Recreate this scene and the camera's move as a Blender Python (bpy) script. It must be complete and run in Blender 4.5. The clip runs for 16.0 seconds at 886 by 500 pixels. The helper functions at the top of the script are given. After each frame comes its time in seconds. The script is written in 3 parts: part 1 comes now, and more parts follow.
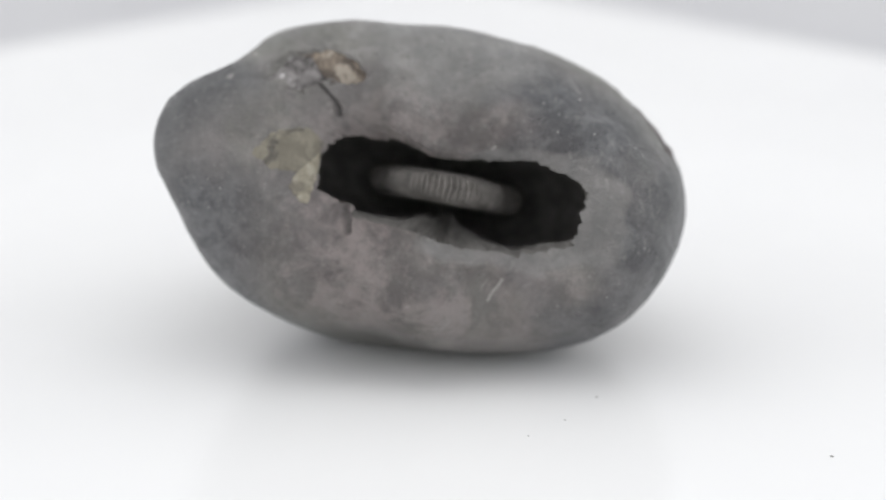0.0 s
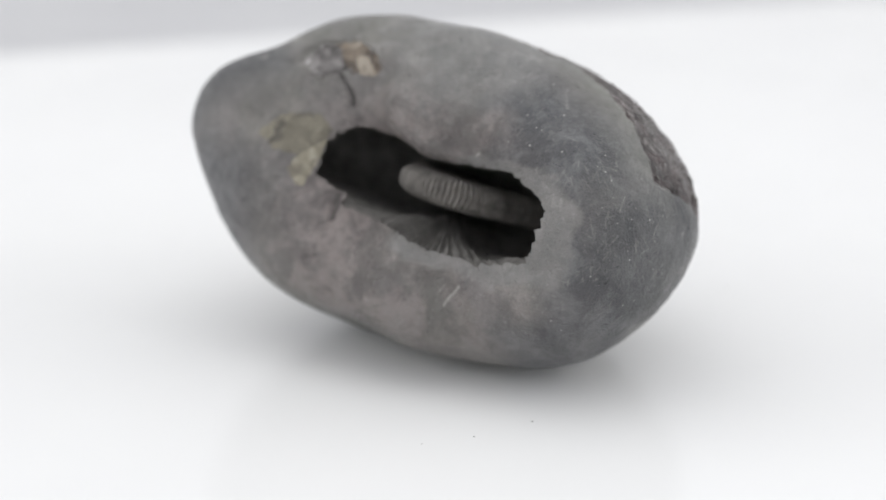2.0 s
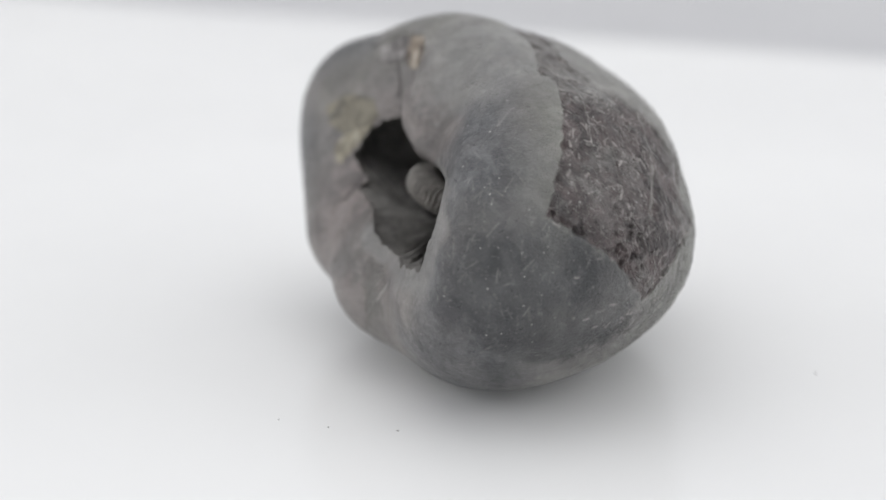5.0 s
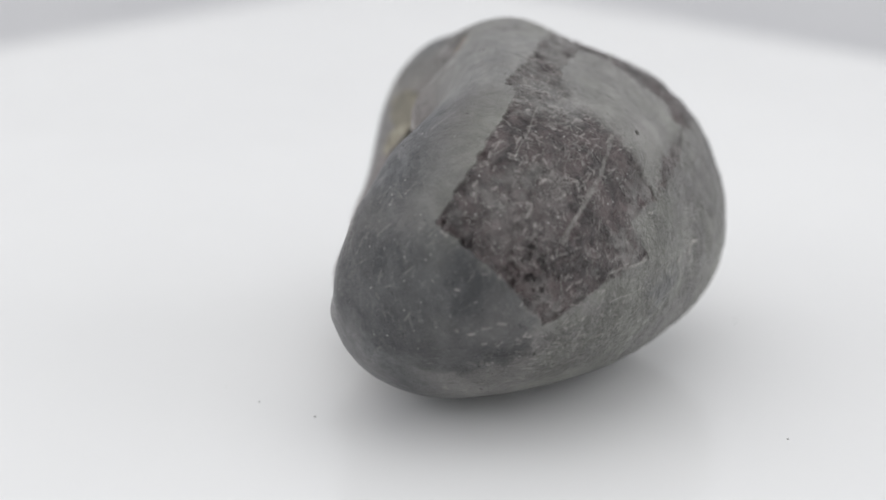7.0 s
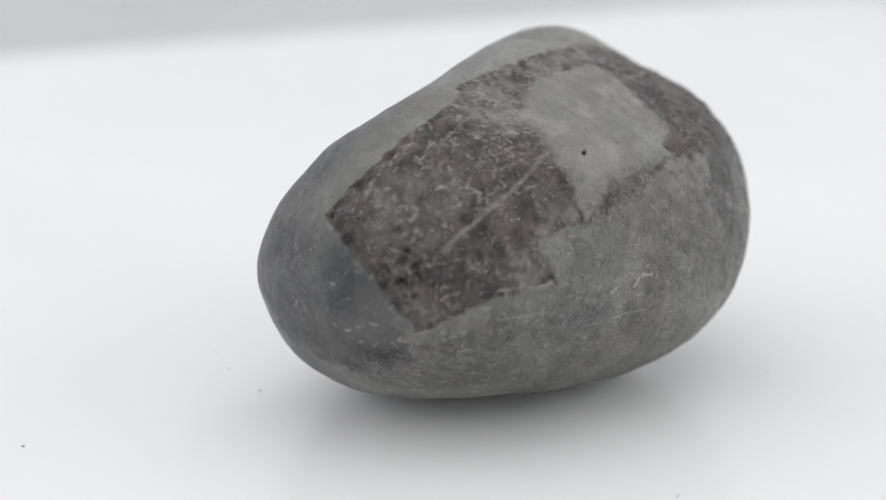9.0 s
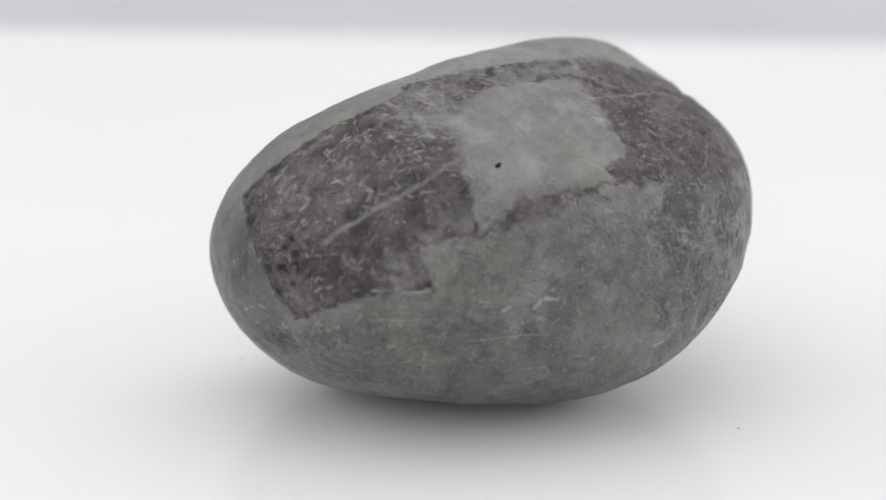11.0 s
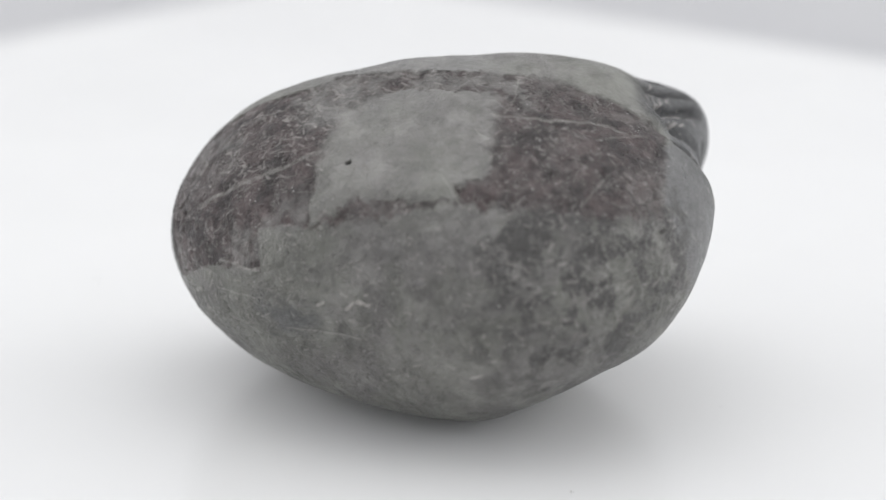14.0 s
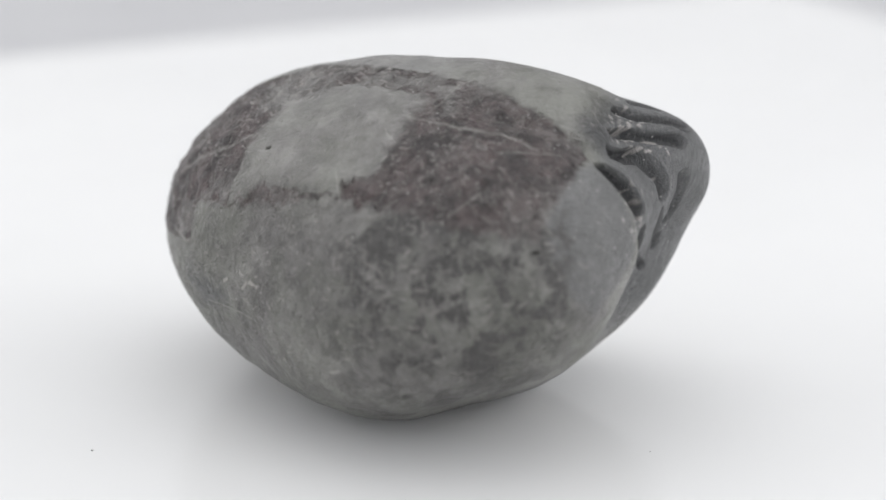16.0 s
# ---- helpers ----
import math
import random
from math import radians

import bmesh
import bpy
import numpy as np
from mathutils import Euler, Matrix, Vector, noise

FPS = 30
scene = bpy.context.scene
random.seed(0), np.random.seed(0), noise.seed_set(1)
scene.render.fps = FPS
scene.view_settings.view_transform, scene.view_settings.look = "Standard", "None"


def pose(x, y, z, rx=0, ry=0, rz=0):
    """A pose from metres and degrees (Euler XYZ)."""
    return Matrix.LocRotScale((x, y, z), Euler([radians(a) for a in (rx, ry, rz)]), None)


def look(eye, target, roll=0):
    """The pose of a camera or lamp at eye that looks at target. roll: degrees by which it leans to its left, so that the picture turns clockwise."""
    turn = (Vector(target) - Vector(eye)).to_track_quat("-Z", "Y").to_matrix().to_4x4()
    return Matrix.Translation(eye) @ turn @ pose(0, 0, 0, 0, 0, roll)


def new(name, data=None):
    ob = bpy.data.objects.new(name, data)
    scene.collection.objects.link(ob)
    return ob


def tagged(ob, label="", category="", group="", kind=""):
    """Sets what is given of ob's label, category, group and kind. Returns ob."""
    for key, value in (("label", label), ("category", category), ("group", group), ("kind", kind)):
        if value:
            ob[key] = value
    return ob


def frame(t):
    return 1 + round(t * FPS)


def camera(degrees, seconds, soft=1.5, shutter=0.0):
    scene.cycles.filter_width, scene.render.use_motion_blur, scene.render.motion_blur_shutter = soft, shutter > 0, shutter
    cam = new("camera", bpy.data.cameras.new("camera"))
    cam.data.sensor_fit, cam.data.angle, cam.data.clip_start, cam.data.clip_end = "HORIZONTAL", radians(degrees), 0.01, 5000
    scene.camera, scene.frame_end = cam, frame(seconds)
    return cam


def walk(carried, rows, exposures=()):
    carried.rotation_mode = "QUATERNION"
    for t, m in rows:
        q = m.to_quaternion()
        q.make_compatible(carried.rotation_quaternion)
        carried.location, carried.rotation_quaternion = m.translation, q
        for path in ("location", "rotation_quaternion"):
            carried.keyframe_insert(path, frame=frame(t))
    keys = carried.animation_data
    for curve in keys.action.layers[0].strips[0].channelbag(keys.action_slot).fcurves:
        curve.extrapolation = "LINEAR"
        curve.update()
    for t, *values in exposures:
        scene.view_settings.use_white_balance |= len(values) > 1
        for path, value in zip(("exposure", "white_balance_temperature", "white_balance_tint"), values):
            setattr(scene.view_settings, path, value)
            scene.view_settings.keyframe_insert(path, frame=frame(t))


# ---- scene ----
# A fossil nodule turns on a square white board before a still camera.
LENS = 27.52
EYE = Vector((0.0, -0.30, 0.12096))
PITCH, YAW, LEAN = radians(18.69), radians(0.35), 0.383
cam = camera(LENS, 16.0, soft=1.5)
cam.data.dof.use_dof = True
cam.data.dof.focus_distance = 0.286
cam.data.dof.aperture_fstop = 8.5
AIM = EYE + Vector((math.sin(YAW) * math.cos(PITCH), math.cos(YAW) * math.cos(PITCH), -math.sin(PITCH)))
EXPOSURES = [(0.0, -0.01), (3.5, -0.06), (7.0, -0.22), (9.0, -0.13), (12.5, -0.06), (16.0, -0.06)]
walk(cam, [(0.0, look(EYE, AIM, LEAN)), (16.0, look(EYE, AIM, LEAN))], EXPOSURES)

# ---- light: soft white studio surroundings and one large soft lamp overhead ----
world = bpy.data.worlds.new("studio")
scene.world = world
world.use_nodes = True
world.node_tree.nodes["Background"].inputs[0].default_value = (0.975, 0.988, 1.015, 1)
world.node_tree.nodes["Background"].inputs[1].default_value = 0.77
lamp = bpy.data.lights.new("softbox", "AREA")
lamp.shape, lamp.size, lamp.size_y, lamp.energy = "RECTANGLE", 1.5, 1.2, 4.4
lamp.color = (1.0, 0.995, 0.99)
softbox = new("softbox", lamp)
softbox.matrix_world = look((0.0, 0.26, 1.02), (0.0, 0.03, 0.02))
# unseen fill lamps added left and right to thin the shadow on the board
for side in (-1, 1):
    fill = bpy.data.lights.new("side_fill", "AREA")
    fill.shape, fill.size, fill.size_y, fill.energy = "RECTANGLE", 1.2, 0.7, 3.9 + 0.4 * side
    new("side_fill", fill).matrix_world = look((0.92 * side, 0.0, 0.38), (0.0, 0.0, 0.03))


# ---- small tools ----
def smooth(a, b, x):
    """0 below a, 1 above b, smooth between."""
    u = np.clip((x - a) / (b - a), 0, 1)
    return u * u * (3 - 2 * u)


def lattice(ix, iy, iz, seed):
    n = (ix * 73856093) ^ (iy * 19349663) ^ (iz * 83492791) ^ (seed * 2654435761)
    n = (n ^ (n >> 13)) * 1274126177
    return ((n ^ (n >> 16)) & 65535) / 65535.0


def grain(p, size, seed=0):
    """Smooth random values from -1 to 1 over points p, with lumps of that size in metres."""
    q = p / size + 1000.0
    i = np.floor(q).astype(np.int64)
    w = q - i
    w = w * w * (3 - 2 * w)
    total = 0
    for dx in (0, 1):
        for dy in (0, 1):
            for dz in (0, 1):
                k = (w[:, 0] if dx else 1 - w[:, 0]) * (w[:, 1] if dy else 1 - w[:, 1]) * (w[:, 2] if dz else 1 - w[:, 2])
                total = total + k * lattice(i[:, 0] + dx, i[:, 1] + dy, i[:, 2] + dz, seed)
    return total * 2 - 1


def aim(az, el):
    """Unit vectors from azimuth and elevation in degrees."""
    az, el = np.radians(az), np.radians(el)
    return np.stack([np.cos(az) * np.cos(el), np.sin(az) * np.cos(el), np.sin(el)], -1)


def flat(d, az, el):
    """Directions spread on a plane round the direction (az, el), in degrees near its middle."""
    c = aim(az, el)
    right = np.array([-math.sin(radians(az)), math.cos(radians(az)), 0.0])
    up = np.cross(c, right)
    k = 2 / (1 + np.clip(d @ c, -0.98, 1))
    return np.degrees(np.stack([d @ right * k, d @ up * k], -1))


def inside(q, poly):
    """Signed distance of points q to the outline poly, positive inside."""
    best = np.full(len(q), 1e9)
    odd = np.zeros(len(q), bool)
    for a, b in zip(poly, np.roll(poly, -1, 0)):
        e = b - a
        s = np.clip(((q - a) @ e) / (e @ e), 0, 1)
        best = np.minimum(best, np.hypot(*(q - a - s[:, None] * e).T))
        cross = (a[1] > q[:, 1]) != (b[1] > q[:, 1])
        x = a[0] + (q[:, 1] - a[1]) * e[0] / (e[1] if abs(e[1]) > 1e-9 else 1e-9)
        odd ^= cross & (q[:, 0] < x)
    return np.where(odd, best, -best)


def near_line(q, pts):
    """Distance of points q to a broken line."""
    best = np.full(len(q), 1e9)
    for a, b in zip(pts[:-1], pts[1:]):
        e = b - a
        s = np.clip(((q - a) @ e) / (e @ e), 0, 1)
        best = np.minimum(best, np.hypot(*(q - a - s[:, None] * e).T))
    return best


def sheet(name, rows, closed, material, parent=None, label="", cap=False, values=None):
    """A smooth mesh from a grid of points, rows x columns; closed joins the last column to the first; cap closes the last row."""
    nr, nc = rows.shape[:2]
    v = rows.reshape(-1, 3)
    cols = np.arange(nc if closed else nc - 1)
    r = np.arange(nr - 1)[:, None] * nc
    nxt = (cols + 1) % nc
    quads = np.stack([r + cols, r + nxt, r + nc + nxt, r + nc + cols], -1).reshape(-1, 4)
    loops = quads.ravel()
    starts = np.arange(len(quads)) * 4
    if cap:
        v = np.vstack([v, rows[-1].mean(0)])
        k = (nr - 1) * nc
        tris = np.stack([k + cols, k + nxt, np.full(len(cols), len(v) - 1)], -1)
        starts = np.concatenate([starts, len(loops) + np.arange(len(tris)) * 3])
        loops = np.concatenate([loops, tris.ravel()])
    me = bpy.data.meshes.new(name)
    me.vertices.add(len(v))
    me.vertices.foreach_set("co", v.astype(np.float32).ravel())
    me.loops.add(len(loops))
    me.loops.foreach_set("vertex_index", loops.astype(np.int32))
    me.polygons.add(len(starts))
    me.polygons.foreach_set("loop_start", starts.astype(np.int32))
    me.polygons.foreach_set("use_smooth", np.ones(len(starts), bool))
    me.update(calc_edges=True)
    for key, value in (values or {}).items():
        value = value.ravel()
        if len(value) < len(v):
            value = np.append(value, value[-1])
        me.attributes.new(key, "FLOAT", "POINT").data.foreach_set("value", value.astype(np.float32))
    me.materials.append(material)
    ob = new(name, me)
    if parent:
        ob.parent = parent
    return tagged(ob, label)


def part(name, bm, material, parent=None, label=""):
    me = bpy.data.meshes.new(name)
    bm.to_mesh(me)
    bm.free()
    me.materials.append(material)
    ob = new(name, me)
    if parent:
        ob.parent = parent
    return tagged(ob, label)


# ---- materials ----
class Nodes:
    """Short hand for a node material."""

    def __init__(self, name):
        self.m = bpy.data.materials.new(name)
        self.m.use_nodes = True
        self.t = self.m.node_tree
        self.out = self.t.nodes["Principled BSDF"]
        self.co = self.t.nodes.new("ShaderNodeTexCoord").outputs["Object"]

    def put(self, socket, value):
        if isinstance(value, bpy.types.NodeSocket):
            self.t.links.new(value, socket)
        else:
            socket.default_value = value

    def noise(self, scale, detail=4, rough=0.6, warp=0.0, lo=0.3, hi=0.7):
        n = self.t.nodes.new("ShaderNodeTexNoise")
        self.put(n.inputs["Vector"], self.co)
        for key, v in (("Scale", scale), ("Detail", detail), ("Roughness", rough), ("Distortion", warp)):
            n.inputs[key].default_value = v
        return self.span(n.outputs["Fac"], lo, hi)

    def ridge(self, scale, width, warp):
        """Thin winding lines."""
        n = self.noise(scale, 2, 0.5, warp, 0.0, 1.0)
        n = self.math("ABSOLUTE", self.math("SUBTRACT", n, 0.5), 0.0)
        return self.span(n, 0.0, width, 1.0, 0.0)

    def grains(self, scale, size):
        """Scattered small grains."""
        n = self.t.nodes.new("ShaderNodeTexVoronoi")
        self.put(n.inputs["Vector"], self.co)
        n.inputs["Scale"].default_value = scale
        pick = self.t.nodes.new("ShaderNodeSeparateColor")
        self.put(pick.inputs[0], n.outputs["Color"])
        dot = self.span(n.outputs["Distance"], size * 0.6, size, 1.0, 0.0)
        return self.math("MULTIPLY", dot, self.span(pick.outputs[0], 0.82, 0.86))

    def span(self, x, a, b, c=0.0, d=1.0):
        n = self.t.nodes.new("ShaderNodeMapRange")
        n.interpolation_type = "SMOOTHSTEP"
        for i, v in enumerate((x, a, b, c, d)):
            self.put(n.inputs[i], v)
        return n.outputs[0]

    def math(self, kind, a, b):
        n = self.t.nodes.new("ShaderNodeMath")
        n.operation = kind
        self.put(n.inputs[0], a), self.put(n.inputs[1], b)
        return n.outputs[0]

    def mask(self, name):
        n = self.t.nodes.new("ShaderNodeAttribute")
        n.attribute_name = name
        return n.outputs["Fac"]

    def mix(self, f, a, b):
        n = self.t.nodes.new("ShaderNodeMix")
        n.data_type = "RGBA"
        self.put(n.inputs[0], f)
        for i, v in ((6, a), (7, b)):
            self.put(n.inputs[i], v if isinstance(v, bpy.types.NodeSocket) else (*v, 1))
        return n.outputs[2]

    def finish(self, colour, rough, height=None, depth=0.0002, gloss=0.5):
        self.put(self.out.inputs["Base Color"], colour if isinstance(colour, bpy.types.NodeSocket) else (*colour, 1))
        self.put(self.out.inputs["Roughness"], rough)
        self.out.inputs["Specular IOR Level"].default_value = gloss
        if height is not None:
            b = self.t.nodes.new("ShaderNodeBump")
            b.inputs["Distance"].default_value = depth
            b.inputs["Strength"].default_value = 1.0
            self.put(b.inputs["Height"], height)
            self.t.links.new(b.outputs[0], self.out.inputs["Normal"])
        return self.m


def stone_material():
    n = Nodes("grey_stone")
    lumps = n.noise(75, 5, 0.6, 0.3, 0.36, 0.64)
    grey = n.mix(lumps, (0.132, 0.132, 0.122), (0.285, 0.284, 0.264))
    grey = n.mix(n.math("MULTIPLY", n.noise(330, 6, 0.7, 0.5, 0.47, 0.66), 0.65), grey, (0.088, 0.087, 0.085))
    tone = n.mix(n.noise(48, 5, 0.65, 0.4, 0.42, 0.58), (0.175, 0.175, 0.147), (0.212, 0.193, 0.193))
    grey = n.mix(0.4, grey, tone)
    warm = n.mix(n.noise(110, 8, 0.74, 0.4, 0.41, 0.60), (0.078, 0.064, 0.063), (0.236, 0.199, 0.191))
    grey = n.mix(n.mask("warm"), grey, warm)
    blue = n.mix(n.noise(120, 8, 0.76, 0.4, 0.40, 0.60), (0.044, 0.046, 0.052), (0.138, 0.140, 0.145))
    blots = n.math("MULTIPLY", n.noise(260, 5, 0.7, 0.3, 0.50, 0.60), 0.6)
    blue = n.mix(blots, blue, (0.044, 0.046, 0.053))
    grey = n.mix(n.mask("blue"), grey, blue)
    even = n.mix(n.noise(90, 5, 0.6, 0.3), (0.178, 0.176, 0.172), (0.262, 0.257, 0.25))
    slate_and_shade = n.mix(n.noise(130, 7, 0.7, 0.4, 0.38, 0.62), (0.026, 0.027, 0.030), (0.078, 0.079, 0.081))
    grey = n.mix(n.mask("slate_and_shade"), grey, slate_and_shade)
    grey = n.mix(n.mask("smooth"), grey, even)
    mottled = n.math("MULTIPLY", n.mask("mottle"), n.noise(190, 6, 0.62, 0.5, 0.45, 0.60))
    grey = n.mix(n.math("MULTIPLY", mottled, 0.8), grey, (0.078, 0.074, 0.071))
    dark = n.mix(n.noise(210, 6, 0.7, 0.4, 0.38, 0.62), (0.042, 0.033, 0.033), (0.142, 0.110, 0.108))
    scuffed = n.math("MULTIPLY", n.noise(62, 8, 0.72, 0.5, 0.47, 0.62), 0.8)
    dark = n.mix(scuffed, dark, n.mix(n.noise(300, 5, 0.7), (0.120, 0.106, 0.103), (0.25, 0.224, 0.217)))
    veins = n.math("MULTIPLY", n.ridge(210, 0.05, 0.4), n.noise(80, 4, 0.6, 0.0, 0.42, 0.60))
    grey = n.mix(n.math("MULTIPLY", n.math("MULTIPLY", veins, n.mask("mottle")), 0.3), grey, (0.29, 0.285, 0.265))
    colour = n.mix(n.mask("dark"), grey, dark)
    pale = n.mix(n.noise(160, 6, 0.68, 0.5, 0.36, 0.64), (0.158, 0.152, 0.146), (0.318, 0.306, 0.294))
    colour = n.mix(n.mask("pale"), colour, pale)
    # fine mottling of the whole stone
    flecks = n.math("MULTIPLY", n.noise(620, 6, 0.75, 0.3, 0.50, 0.66), 0.38)
    colour = n.mix(flecks, colour, n.mix(0.5, colour, (0.03, 0.03, 0.032)))
    bloom = n.math("MULTIPLY", n.noise(980, 5, 0.75, 0.2, 0.56, 0.70), 0.32)
    colour = n.mix(bloom, colour, (0.34, 0.335, 0.325))
    # thin pale curls and chips left by wear, and mineral grains
    worn = n.mask("worn")
    curls = n.math("MULTIPLY", n.ridge(400, 0.050, 1.0), n.noise(260, 3, 0.6, 0.0, 0.50, 0.58))
    curls = n.math("MAXIMUM", curls, n.math("MULTIPLY", n.ridge(820, 0.060, 0.8), n.noise(330, 3, 0.6, 0.3, 0.52, 0.60)))
    curls = n.math("MULTIPLY", curls, worn)
    colour = n.mix(n.math("MULTIPLY", curls, 0.6), colour, (0.38, 0.365, 0.345))
    gaps = n.math("MULTIPLY", n.math("MULTIPLY", n.noise(380, 6, 0.72, 0.6, 0.57, 0.66), worn), 0.6)
    colour = n.mix(gaps, colour, (0.040, 0.037, 0.035))
    colour = n.mix(n.math("MULTIPLY", n.math("MAXIMUM", n.grains(850, 0.19), n.grains(480, 0.13)), n.math("ADD", 0.08, n.math("MULTIPLY", n.math("MAXIMUM", worn, n.mask("blue")), 0.85))), colour, (0.40, 0.39, 0.375))
    colour = n.mix(n.math("MULTIPLY", n.mask("scratch"), 0.9), colour, (0.38, 0.37, 0.345))
    colour = n.mix(n.math("MULTIPLY", n.mask("flake"), 0.9), colour, (0.52, 0.487, 0.463))
    colour = n.mix(n.mask("pit"), colour, (0.02, 0.018, 0.017))
    fine = n.noise(2200, 4, 0.6, 0.5, 0.2, 0.8)
    coarse = n.noise(480, 6, 0.7, 0.8, 0.2, 0.8)
    rough = n.math("ADD", 0.16, n.math("MULTIPLY", worn, 0.95))
    height = n.math("ADD", n.math("MULTIPLY", coarse, rough), n.math("MULTIPLY", fine, 0.18))
    height = n.math("ADD", height, n.math("MULTIPLY", curls, 0.35))
    folds = n.math("MULTIPLY", n.ridge(240, 0.09, 1.2), n.noise(130, 4, 0.6, 0.2, 0.42, 0.62))
    height = n.math("SUBTRACT", height, n.math("MULTIPLY", n.math("MULTIPLY", folds, worn), 0.5))
    return n.finish(colour, n.span(coarse, 0, 1, 0.26, 0.46), height, 0.00074, 0.62)


def cast_material():
    n = Nodes("cavity_stone")
    c = n.mix(n.noise(300, 5, 0.65, 0.6), (0.115, 0.11, 0.104), (0.21, 0.201, 0.19))
    return n.finish(c, 0.7, n.noise(1800, 4, 0.6, 0.0, 0.2, 0.8), 0.00015, 0.3)


def whorl_material():
    n = Nodes("whorl_stone")
    c = n.mix(n.noise(400, 5, 0.65, 0.5), (0.15, 0.14, 0.13), (0.28, 0.262, 0.243))
    return n.finish(c, 0.6, n.noise(1800, 4, 0.6, 0.0, 0.2, 0.8), 0.00012, 0.4)


def crust_material(name, a, b, c):
    n = Nodes(name)
    k = n.mix(n.noise(260, 5, 0.65, 0.6, 0.40, 0.60), a, b)
    k = n.mix(n.noise(190, 5, 0.65, 0.8, 0.52, 0.62), k, c)
    return n.finish(k, 0.55, n.noise(420, 6, 0.65, 0.6, 0.2, 0.8), 0.0004, 0.4)


def board_material():
    n = Nodes("white_board")
    c = n.mix(n.noise(9, 3, 0.5), (0.82, 0.82, 0.82), (0.85, 0.85, 0.848))
    return n.finish(c, n.span(n.noise(60, 4, 0.6), 0, 1, 0.13, 0.19), None, 0.0, 0.5)


def table_material():
    n = Nodes("grey_table")
    c = n.mix(n.noise(6, 4, 0.6), (0.50, 0.50, 0.515), (0.555, 0.555, 0.565))
    return n.finish(c, 0.6, n.noise(400, 3, 0.6), 0.0001, 0.3)


STONE, CAST, WHORL = stone_material(), cast_material(), whorl_material()
TAN = crust_material("tan_crust", (0.185, 0.168, 0.132), (0.255, 0.234, 0.185), (0.12, 0.11, 0.093))
YELLOW = crust_material("yellow_crust", (0.27, 0.245, 0.185), (0.40, 0.37, 0.30), (0.20, 0.18, 0.145))
CALCITE = crust_material("brown_calcite", (0.27, 0.22, 0.17), (0.10, 0.08, 0.065), (0.36, 0.315, 0.26))
WHITE = crust_material("white_calcite", (0.25, 0.235, 0.23), (0.06, 0.054, 0.052), (0.56, 0.54, 0.53))
BOARD, TABLE = board_material(), table_material()
n = Nodes("dust")
DUST = n.finish(n.mix(n.noise(3000), (0.36, 0.355, 0.35), (0.48, 0.47, 0.46)), 0.8)
n = Nodes("white_wall")
WALL = n.finish(n.mix(n.noise(2, 4, 0.6), (0.72, 0.72, 0.73), (0.78, 0.78, 0.78)), 0.7)

# ---- setting: table, backdrop, board ----
bm = bmesh.new()
bmesh.ops.create_cube(bm, size=1)
bmesh.ops.scale(bm, vec=(2.6, 2.2, 0.03), verts=bm.verts)
bmesh.ops.translate(bm, vec=(0, 0.3, -0.021), verts=bm.verts)
bmesh.ops.bevel(bm, geom=bm.edges[:], offset=0.004, segments=2, affect="EDGES")
tagged(part("table", bm, TABLE), "matt light grey table top under the white board", "table", kind="structure")
bm = bmesh.new()
bmesh.ops.create_cube(bm, size=1)
bmesh.ops.scale(bm, vec=(2.6, 0.02, 1.0), verts=bm.verts)
bmesh.ops.translate(bm, vec=(0, 1.39, 0.494), verts=bm.verts)
tagged(part("backdrop", bm, WALL), "plain white backdrop behind the table", "backdrop", kind="structure")

HALF = 0.272
board = tagged(new("turning_board"), "square glossy white board turning on the table", "board")
bm = bmesh.new()
bmesh.ops.create_cube(bm, size=1)
bmesh.ops.scale(bm, vec=(2 * HALF, 2 * HALF, 0.006), verts=bm.verts)
bmesh.ops.rotate(bm, verts=bm.verts, matrix=Matrix.Rotation(radians(45), 3, "Z"))
bmesh.ops.translate(bm, vec=(0, 0, -0.003), verts=bm.verts)
upright = [e for e in bm.edges if abs(e.verts[0].co.z - e.verts[1].co.z) > 0.001]
bmesh.ops.bevel(bm, geom=upright, offset=0.02, segments=8, profile=0.5, affect="EDGES")
rim = [e for e in bm.edges if e.verts[0].co.z > -0.001 and e.verts[1].co.z > -0.001]
bmesh.ops.bevel(bm, geom=rim, offset=0.0015, segments=3, profile=0.5, affect="EDGES")
part("panel", bm, BOARD, board)
for x, y, size in ((0.0623, -0.0430, 0.0003), (0.0276, -0.0197, 0.00022), (0.0215, -0.0292, 0.00018), (0.0372, 0.0562, 0.00022), (-0.0155, 0.0570, 0.00024), (0.0152, -0.0353, 0.00014), (-0.0456, 0.0278, 0.00014)):
    bm = bmesh.new()
    bmesh.ops.create_icosphere(bm, subdivisions=2, radius=size)
    for v in bm.verts:
        v.co *= 1 + 0.35 * noise.noise(v.co * 2500 + Vector((x, y, 0)) * 900)
        v.co.z = max(v.co.z * 0.5, -0.3 * size)
        v.co += Vector((x, y, 0.3 * size))
    part("dust_speck", bm, DUST, board, "tiny grey dust speck")

# ---- the nodule ----
CENTRE = np.array([0.0, 0.015, 0.027])
